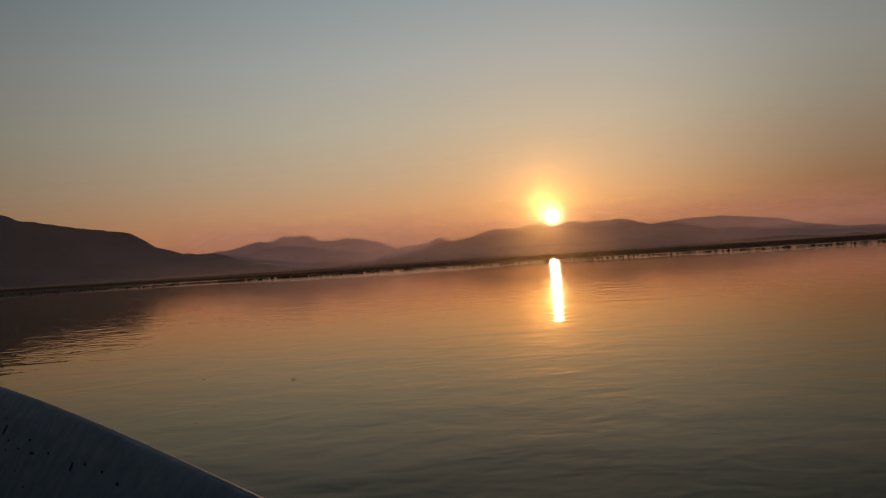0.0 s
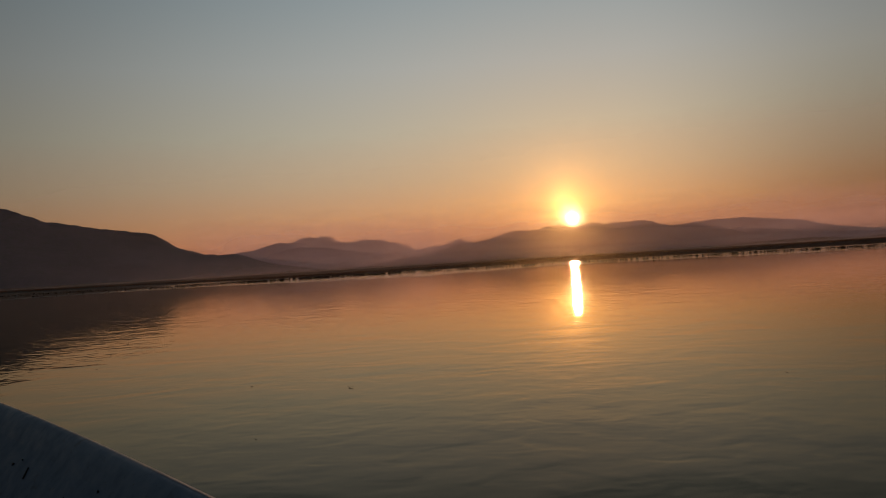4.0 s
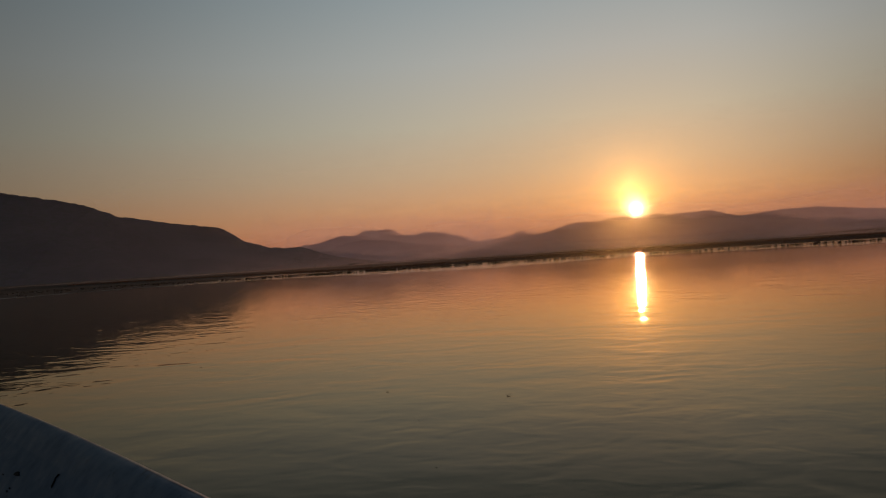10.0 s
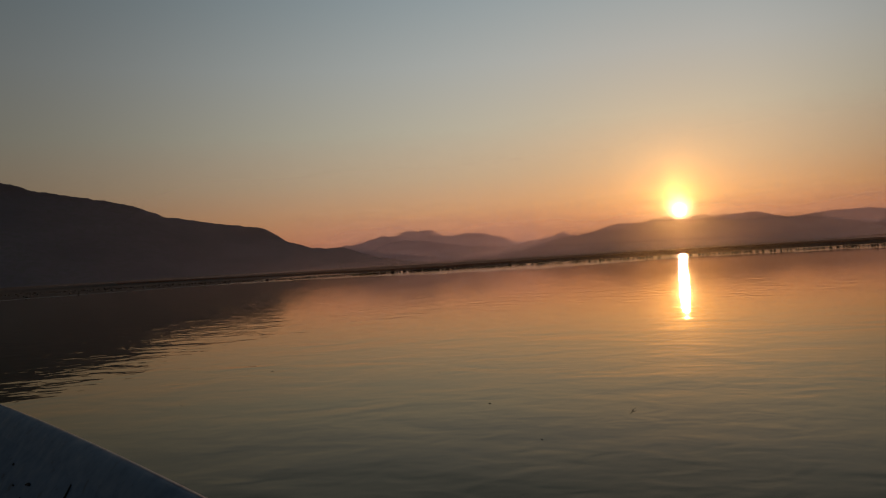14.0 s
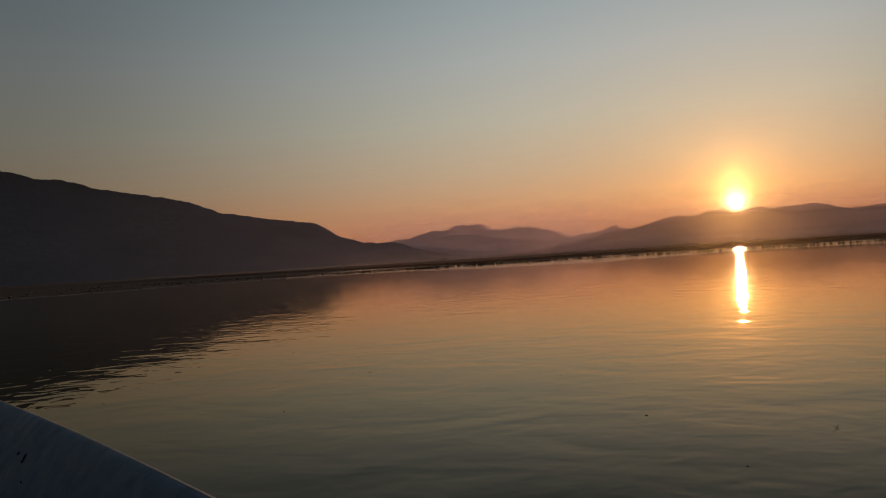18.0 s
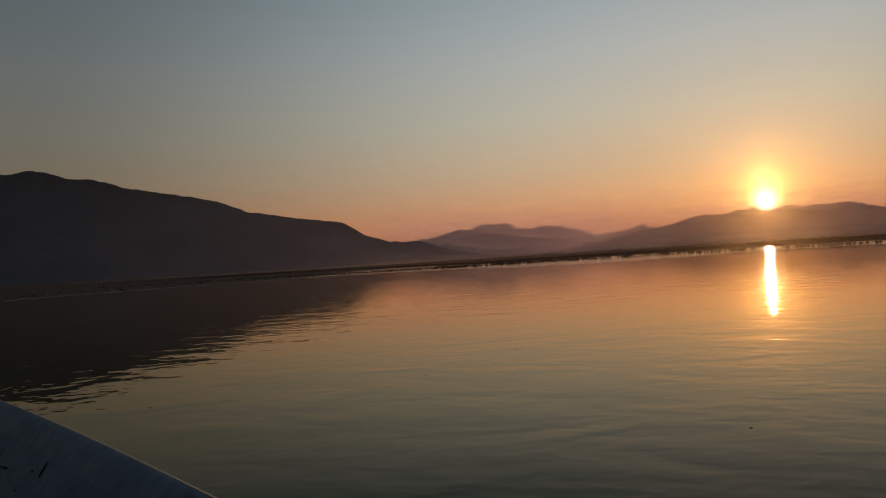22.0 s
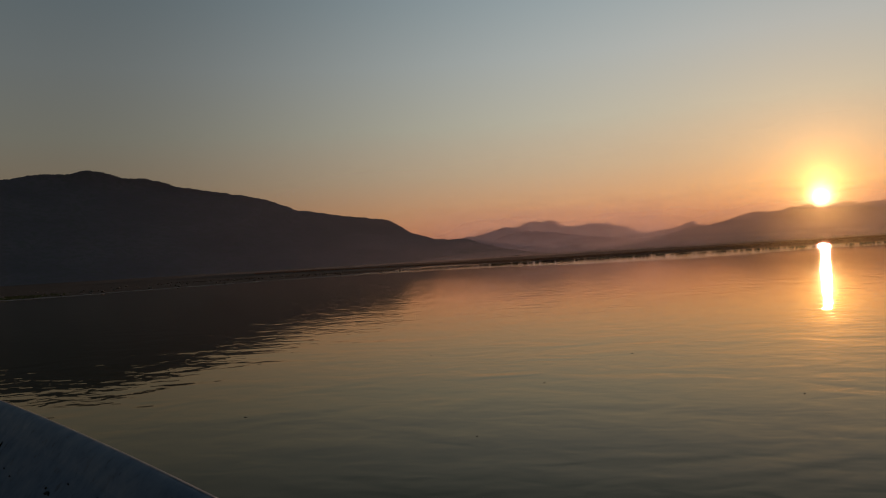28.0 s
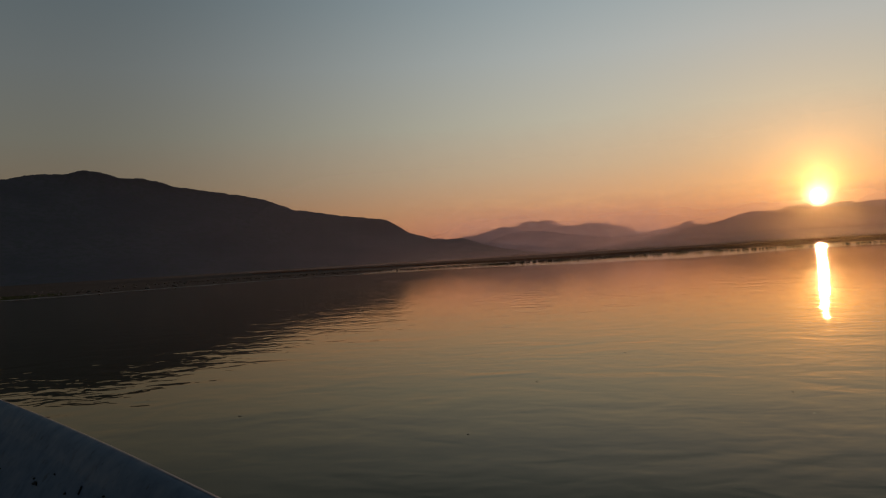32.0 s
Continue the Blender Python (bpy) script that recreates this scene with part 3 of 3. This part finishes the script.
def build_boat():
    """A double-ended open boat: both sides are arcs of one radius, meeting at the stems."""
    boat = new("boat")
    mid = radians(-KEEL_AZ)
    ahead = Vector((math.sin(mid), math.cos(mid), 0))
    right = Vector((ahead.y, -ahead.x, 0))
    inner = math.sqrt(ARC_R ** 2 - HALF ** 2)
    centre = Vector((*ARC_C, 0))
    keel = centre + right * inner      # midpoint of the centreline
    boat.location = keel
    tagged(boat, "open wooden boat painted weathered blue, afloat on the lake", "boat")

    def place(s, side, inset, z, squeeze=1.0):
        half = (math.sqrt(ARC_R ** 2 - s * s) - inner) * squeeze - inset + 0.008
        return tuple(ahead * s + right * side * max(half, 0.0) + Vector((0, 0, z)))

    rows = 121
    stations = [-HALF + 2 * HALF * i / (rows - 1) for i in range(rows)]

    def strip(name, profile, sides, mat, label=""):
        """profile: (inset from the gunwale's edge, height, squeeze) from one edge of the strip to the other."""
        for side in sides:
            verts = [place(s, side, a, z, q) for s in stations for a, z, q in profile]
            faces = grid_faces(rows, len(profile))
            if side < 0:
                faces = [f[::-1] for f in faces]
            part(name, mesh_from(name, verts, faces, mat, True), boat, label)

    g = GUNWALE
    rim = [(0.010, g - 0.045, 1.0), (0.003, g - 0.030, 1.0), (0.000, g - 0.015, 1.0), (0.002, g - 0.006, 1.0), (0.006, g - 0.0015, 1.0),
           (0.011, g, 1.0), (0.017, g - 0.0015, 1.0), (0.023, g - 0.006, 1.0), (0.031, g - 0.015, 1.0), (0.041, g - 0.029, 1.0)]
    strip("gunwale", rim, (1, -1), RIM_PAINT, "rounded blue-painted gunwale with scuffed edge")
    worn = [(-0.0004, g - 0.013, 1.0), (0.0014, g - 0.0054, 1.0), (0.0055, g - 0.0011, 1.0), (0.010, g + 0.0004, 1.0)]
    strip("edge_highlight", worn, (1, -1), WORN_HIGHLIGHT, "pale scuffed strip along the edge, painted with its highlight")
    strip("hull_side", [(0.010, g - 0.042, 1.0), (0.03, 0.62, 0.98), (0.07, 0.34, 0.93), (0.13, 0.05, 0.84), (0.22, -0.12, 0.7), (0.30, -0.2, 0.3)], (1, -1), PAINT)
    strip("inner_side", INNER, (1, -1), PAINT, "weathered blue inner planking with chipped paint")
    for k in range(9):
        off = -0.56 + 0.14 * k
        verts, n = [], 0
        for s in np.linspace(-4.3, 4.3, 40):
            half = math.sqrt(ARC_R ** 2 - s * s) - inner - 0.2
            lo, hi = max(off - 0.066, -half), min(off + 0.066, half)
            if hi - lo > 0.01:
                for a, z in ((lo, 0.10), (lo, 0.12), (hi, 0.12), (hi, 0.10)):
                    verts.append(tuple(ahead * s + right * a + Vector((0, 0, z))))
                n += 1
        part("floorboard", mesh_from("floorboard", verts, grid_faces(n, 4), WOOD), boat)
    for end in (-1, 1):
        verts = [tuple(ahead * end * (HALF + a) + right * b + Vector((0, 0, z)))
                 for z, d in ((-0.2, -0.35), (0.35, -0.06), (0.98, 0.05)) for a, b in ((d - 0.06, -0.035), (d + 0.05, -0.03), (d + 0.05, 0.03), (d - 0.06, 0.035))]
        faces = grid_faces(3, 4, True) + [(8, 9, 10, 11)]
        part("stem_post", mesh_from("stem_post", verts, faces, PAINT), boat)
    # chips and cracks in the paint of the starboard inner side
    rng = random.Random(5)

    def on_side(s, z, out=0.0015):
        a = float(np.interp(z, [v[1] for v in INNER[::-1]], [v[0] for v in INNER[::-1]]))
        q = 1.0
        return place(s, 1, a + out, z + out, q)

    for s, z, w_, h_, tilt in CHIPS:
        pts = []
        for k in range(14):
            a = 2 * math.pi * k / 14
            u, v = math.cos(a) * w_ * rng.uniform(0.45, 1.15), math.sin(a) * h_ * rng.uniform(0.45, 1.15)
            u, v = (u + 0.3 * w_ * (v / h_) ** 2, v) if h_ > w_ else (u, v - 0.7 * h_ * (u / w_) ** 2)       # bent, not straight
            pts.append((s + u * math.cos(tilt) - v * math.sin(tilt), z + u * math.sin(tilt) + v * math.cos(tilt)))
        verts = [on_side(a, b, 0.0015) for a, b in pts] + [on_side(a, b, -0.004) for a, b in pts]
        faces = [tuple(range(14))] + [(k, (k + 1) % 14, 14 + (k + 1) % 14, 14 + k) for k in range(14)]
        part("paint_chip", mesh_from("paint_chip", verts, faces, CHIP), boat, "dark chip in the paint")


# chips along the side: place along the hull, height, half-sizes, tilt
_rng = random.Random(21)
CHIPS = [(_rng.uniform(-3.2, 4.6), _rng.uniform(0.78, 0.869), _rng.uniform(0.0006, 0.0022), _rng.uniform(0.0005, 0.0014), _rng.uniform(-1.4, 1.4))
         for _ in range(170)]
# short cracks running down the planking, and larger torn chips below the edge
CHIPS += [(-3.0 + 0.42 * k + _rng.uniform(-0.04, 0.04), _rng.uniform(0.848, 0.860), _rng.uniform(0.0005, 0.0008), _rng.uniform(0.006, 0.010), _rng.uniform(-1.0, -0.6))
          for k in range(18)]
CHIPS += [(-2.85 + 0.42 * k + _rng.uniform(-0.04, 0.04), _rng.uniform(0.836, 0.852), _rng.uniform(0.008, 0.013), _rng.uniform(0.0015, 0.0024), _rng.uniform(-0.15, 0.1))
          for k in range(18)]
build_boat()


# ---------------------------------------------------------------- the shore's growth and stones
def blades(rng, count, spread, low, high, width, lean=0.35):
    """Verts and faces of a bunch of tapering, bent blades."""
    verts, faces = [], []
    for _ in range(count):
        a, b = rng.uniform(0, 2 * math.pi), rng.uniform(0, 2 * math.pi)
        d, h, t = rng.uniform(0, spread), rng.uniform(low, high), rng.uniform(0.05, lean)
        x, y, ww = d * math.cos(a), d * math.sin(a), width * rng.uniform(0.6, 1.2)
        dx, dy = math.cos(b), math.sin(b)
        k = len(verts)
        for f, g, s in ((0.0, 0.0, 1.0), (0.55, 0.35, 0.8), (1.0, 1.0, 0.0)):
            cx, cy, cz = x + dx * h * t * g, y + dy * h * t * g, h * f
            if s:
                verts += [(cx - dy * ww * s, cy + dx * ww * s, cz), (cx + dy * ww * s, cy - dx * ww * s, cz)]
            else:
                verts.append((cx, cy, cz))
        faces += [(k, k + 1, k + 3, k + 2), (k + 2, k + 3, k + 4)]
    return verts, faces


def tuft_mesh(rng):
    """A few thin stalks under a dark tangle of bent blades, in place of a wading bird."""
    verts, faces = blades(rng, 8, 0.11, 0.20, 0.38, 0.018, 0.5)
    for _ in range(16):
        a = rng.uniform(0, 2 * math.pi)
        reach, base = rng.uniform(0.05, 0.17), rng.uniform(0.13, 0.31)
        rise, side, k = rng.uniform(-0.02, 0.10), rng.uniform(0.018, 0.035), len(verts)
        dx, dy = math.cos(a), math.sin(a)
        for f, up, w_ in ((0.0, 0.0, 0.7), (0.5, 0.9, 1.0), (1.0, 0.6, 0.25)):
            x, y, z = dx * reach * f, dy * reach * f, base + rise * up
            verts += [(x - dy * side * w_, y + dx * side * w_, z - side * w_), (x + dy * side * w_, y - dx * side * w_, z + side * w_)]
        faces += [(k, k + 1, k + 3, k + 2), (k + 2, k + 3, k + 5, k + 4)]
    return mesh_from("reed_tuft", [(x, y, z - 0.05) for x, y, z in verts], faces, DARK_BROWN)


def build_bird_tufts():
    # tufts stand in for the rows of wading birds in the shallows
    rng = random.Random(3)
    kinds = [tuft_mesh(rng) for _ in range(8)]
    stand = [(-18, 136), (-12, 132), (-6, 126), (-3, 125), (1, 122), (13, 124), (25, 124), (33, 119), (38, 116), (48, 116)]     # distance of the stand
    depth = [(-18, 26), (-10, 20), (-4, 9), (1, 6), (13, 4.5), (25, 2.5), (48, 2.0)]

    def spot(lo, hi):
        while True:
            az = rng.uniform(lo, hi)
            thick = straight(az, [(-26, 0.25), (-18, 0.7), (-12, 1.0), (6, 1.0), (11.5, 0.9), (11.7, 0.15), (12.2, 0.15), (12.4, 0.9), (20.6, 0.85), (20.9, 0.2), (22.7, 0.2),
                                  (23.4, 0.8), (30, 0.8), (48, 0.75)])
            if rng.random() < thick * (0.85 + 0.25 * noise.noise(Vector((az * 1.3, 5.0, 0)))):
                d = straight(az, stand) + rng.gauss(0, 0.5) * straight(az, depth)
                return heading(az) * d, d, rng.uniform(0.8, 1.2) * straight(az, [(-18, 0.6), (-9, 0.75), (-3, 0.95), (5, 1.05), (20, 1.05), (36, 1.08), (48, 1.08)])

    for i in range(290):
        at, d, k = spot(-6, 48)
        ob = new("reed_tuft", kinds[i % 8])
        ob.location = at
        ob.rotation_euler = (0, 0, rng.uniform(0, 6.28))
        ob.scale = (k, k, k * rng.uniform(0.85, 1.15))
        tagged(ob, "small dark tangled tuft in place of a wading bird", "reed tuft", "reeds along the shore")
    verts, faces = [], []
    for i in range(750):
        at, d, k = spot(-1, 13) if i > 620 else spot(-27, 1) if i > 240 else spot(20, 48) if i > 120 else spot(-1, 22)
        me, a, n0 = kinds[i % 8], rng.uniform(0, 6.28), len(verts)
        z0 = max(0.0, land_height(math.degrees(math.atan2(at.x, at.y)), d))
        for v in me.vertices:
            x, y, z = v.co
            verts.append((at.x + k * (x * math.cos(a) - y * math.sin(a)), at.y + k * (x * math.sin(a) + y * math.cos(a)), z0 + k * z))
        faces += [tuple(q + n0 for q in f.vertices) for f in me.polygons]
    ob = new("reed_fringe", mesh_from("reed_fringe", verts, faces, DARK_BROWN))
    tagged(ob, "broken fringe of short dark tufts in place of wading birds", "reeds", kind="stuff")


def build_bank_grass():
    rng = random.Random(8)
    verts, faces = [], []
    for _ in range(5200):
        az = rng.uniform(-18, 50)
        d, h = bank_at(az) + rng.uniform(1.5, 22), heading(az)
        z = land_height(az, d)
        v, f = blades(rng, 5, 0.8, 0.06, 0.24, 0.12, 0.9)
        k = len(verts)
        verts += [(x + h.x * d, y + h.y * d, q + z - 0.05) for x, y, q in v]
        faces += [tuple(i + k for i in q) for q in f]
    ob = new("bank_grass", mesh_from("bank_grass", verts, faces, GRASS))
    tagged(ob, "short dry dark grass on the low bank", "grass", kind="stuff")


def build_stones():
    rng = random.Random(12)
    kinds = []
    for k in range(4):
        bm = bmesh.new()
        bmesh.ops.create_icosphere(bm, subdivisions=2, radius=0.5)
        for v in bm.verts:
            v.co *= 1 + 0.35 * noise.noise(v.co * 2.2 + Vector((k * 9.0, 0, 0)))
            v.co.z *= 0.62
        me = bpy.data.meshes.new("stone")
        bm.to_mesh(me)
        bm.free()
        me.materials.append(STONE)
        kinds.append(me)
    for i in range(150):
        az = rng.uniform(-37, -11)
        d, h = shore_at(az) + rng.uniform(3.0, 80.0), heading(az)
        k = rng.choice((0.14, 0.18, 0.2, 0.24, 0.3, 0.4))
        ob = new("stone", kinds[i % 4])
        ob.location = (h.x * d, h.y * d, land_height(az, d) + 0.16 * k)
        ob.rotation_euler = (rng.uniform(-0.2, 0.2), rng.uniform(-0.2, 0.2), rng.uniform(0, 6.28))
        ob.scale = (k * rng.uniform(0.8, 1.5), k, k)
        tagged(ob, "rounded stone lying on the muddy shore", "stone", "stones on the shore")


def build_shrubs():
    rng = random.Random(17)
    kinds = []
    for k in range(5):
        shrub = new("shrub")
        tagged(shrub, "small dark leafy tree on the plain behind the bank", "tree", "trees on the plain")
        verts, faces = [], []
        limbs = [((0, 0, 0), (rng.uniform(-0.05, 0.05), 0, 0.42), 0.05)] + [
            ((0, 0, 0.34), (rng.uniform(-0.4, 0.4), rng.uniform(-0.4, 0.4), rng.uniform(0.6, 0.85)), 0.028) for _ in range(4)]
        for a, b, r in limbs:
            n0 = len(verts)
            for (x, y, z), q in ((a, r), (b, r * 0.55)):
                verts += [(x + q * math.cos(t), y + q * math.sin(t), z) for t in (0, 1.26, 2.51, 3.77, 5.03)]
            faces += [(n0 + i, n0 + (i + 1) % 5, n0 + 5 + (i + 1) % 5, n0 + 5 + i) for i in range(5)]
        part("trunk", mesh_from("trunk", verts, faces, BARK), shrub)
        verts, faces = [], []
        wide = rng.uniform(0.35, 0.7)
        for _ in range(170):
            a, q = rng.uniform(0, 6.28), rng.random() ** 0.5
            lift = rng.random()
            rad = wide * q * (0.55 + 0.6 * math.sin(math.pi * min(1, lift * 0.9 + 0.1)))
            c = Vector((rad * math.cos(a), rad * math.sin(a), 0.33 + 0.67 * lift * (1 - 0.4 * q)))
            n0 = len(verts)
            for _ in range(3):
                verts.append(tuple(c + Vector((rng.gauss(0, 0.07), rng.gauss(0, 0.07), rng.gauss(0, 0.05)))))
            faces.append((n0, n0 + 1, n0 + 2))
        part("crown", mesh_from("crown", verts, faces, LEAF), shrub)
        kinds.append(shrub)
    for i in range(170):
        az = rng.choice((rng.uniform(-4, 20), rng.uniform(0, 11), rng.uniform(1, 9), rng.uniform(18, 48)))
        d = rng.choice((rng.uniform(603, 612), rng.uniform(617, 636)))
        h = heading(az)
        size = rng.uniform(0.8, 2.3) * (0.8 if az > 11 else 1.0)
        z = land_height(az, d)
        m = Matrix.Translation((h.x * d, h.y * d, z - 0.05)) @ Matrix.Rotation(rng.uniform(0, 6.28), 4, "Z") @ Matrix.Scale(size, 4)
        if i < 5:
            ob = kinds[i]
        else:
            ob = copy_thing(kinds[i % 5], Matrix())
        ob.matrix_basis = m


def build_flotsam():
    rng = random.Random(2)
    twig = new("twig")
    tagged(twig, "small dark forked twig floating on the water", "twig")
    twig.location = (2.50, 4.11, 0.0)
    twig.rotation_euler = (0, 0, radians(43))
    twig.scale = (0.3, 0.3, 0.3)
    for a, b, r in (((-0.12, 0, 0.01), (0.16, 0.03, 0.03), 0.007), ((-0.05, 0, 0.012), (-0.13, 0.05, 0.06), 0.005), ((-0.02, 0, 0.01), (-0.12, -0.06, 0.0), 0.005)):
        a, b = Vector(a), Vector(b)
        verts = [tuple(p + Vector((0, q * math.cos(t), q * math.sin(t)))) for p, q in ((a, r), (a.lerp(b, 0.5) + Vector((0, 0, 0.008)), r * 0.9), (b, r * 0.4)) for t in (0, 1.57, 3.14, 4.71)]
        part("branch", mesh_from("branch", verts, grid_faces(3, 4, True), DARK_BROWN), twig)
    for x, y, k in ((-0.46, 7.67, 0.008), (-2.79, 6.73, 0.009), (-0.99, 5.77, 0.004), (1.58, 4.77, 0.008), (6.08, 2.68, 0.005), (-1.65, 10.02, 0.009),
                    (1.67, 2.23, 0.005), (1.71, 3.48, 0.005), (0.57, 9.31, 0.012), (1.34, 6.66, 0.006)):
        verts = [(k * 2 * math.cos(t) * q, k * math.sin(t) * q, z) for z, q in ((-0.004, 0.8), (0.001, 1.0), (0.003, 0.5)) for t in np.linspace(0, 2 * math.pi, 7)[:-1]]
        ob = new("floating_leaf", mesh_from("floating_leaf", verts, grid_faces(3, 6, True) + [(12, 13, 14, 15, 16, 17)], DARK_BROWN))
        ob.location = (x, y, 0.0)
        ob.rotation_euler = (0, 0, rng.uniform(0, 6.28))
        tagged(ob, "tiny dark leaf fragment floating on the water", "leaf", "debris on the water")


def build_foam():
    """A small loose raft of bubbles."""
    rng = random.Random(31)
    bm = bmesh.new()
    bmesh.ops.create_icosphere(bm, subdivisions=2, radius=1.0)
    for v in bm.verts:
        v.co.z = max(v.co.z, -0.25) * 0.8
    dome = bpy.data.meshes.new("foam_bubble")
    bm.to_mesh(dome)
    bm.free()
    dome.materials.append(FOAM)
    dome.polygons.foreach_set("use_smooth", [True] * len(dome.polygons))
    raft = [(1.20 + rng.gauss(0, 0.05), 5.94 + rng.gauss(0, 0.02), rng.uniform(0.002, 0.004)) for _ in range(9)]
    for x, y, k in raft:
        ob = new("foam_bubble", dome)
        ob.location = (x, y, 0.0)
        ob.scale = (k * rng.uniform(0.9, 1.3), k, k)
        tagged(ob, "tiny pale foam bubble floating on the water", "bubble", "bubbles on the water")


def build_shore_grass():
    rng = random.Random(14)
    verts, faces = [], []
    for _ in range(700):
        az = rng.triangular(-46, -29.5, -38)
        d, h = shore_at(az) + rng.uniform(2.5, 22), heading(az)
        z = land_height(az, d)
        v, f = blades(rng, 5, 0.5, 0.05, 0.14, 0.07, 0.9)
        k = len(verts)
        verts += [(x + h.x * d, y + h.y * d, q + z - 0.02) for x, y, q in v]
        faces += [tuple(i + k for i in q) for q in f]
    ob = new("shore_grass", mesh_from("shore_grass", verts, faces, LUSH))
    tagged(ob, "short green grass along the muddy water's edge", "grass", kind="stuff")


build_flotsam()
build_foam()
build_shore_grass()
build_shrubs()
build_stones()
build_bird_tufts()
build_bank_grass()
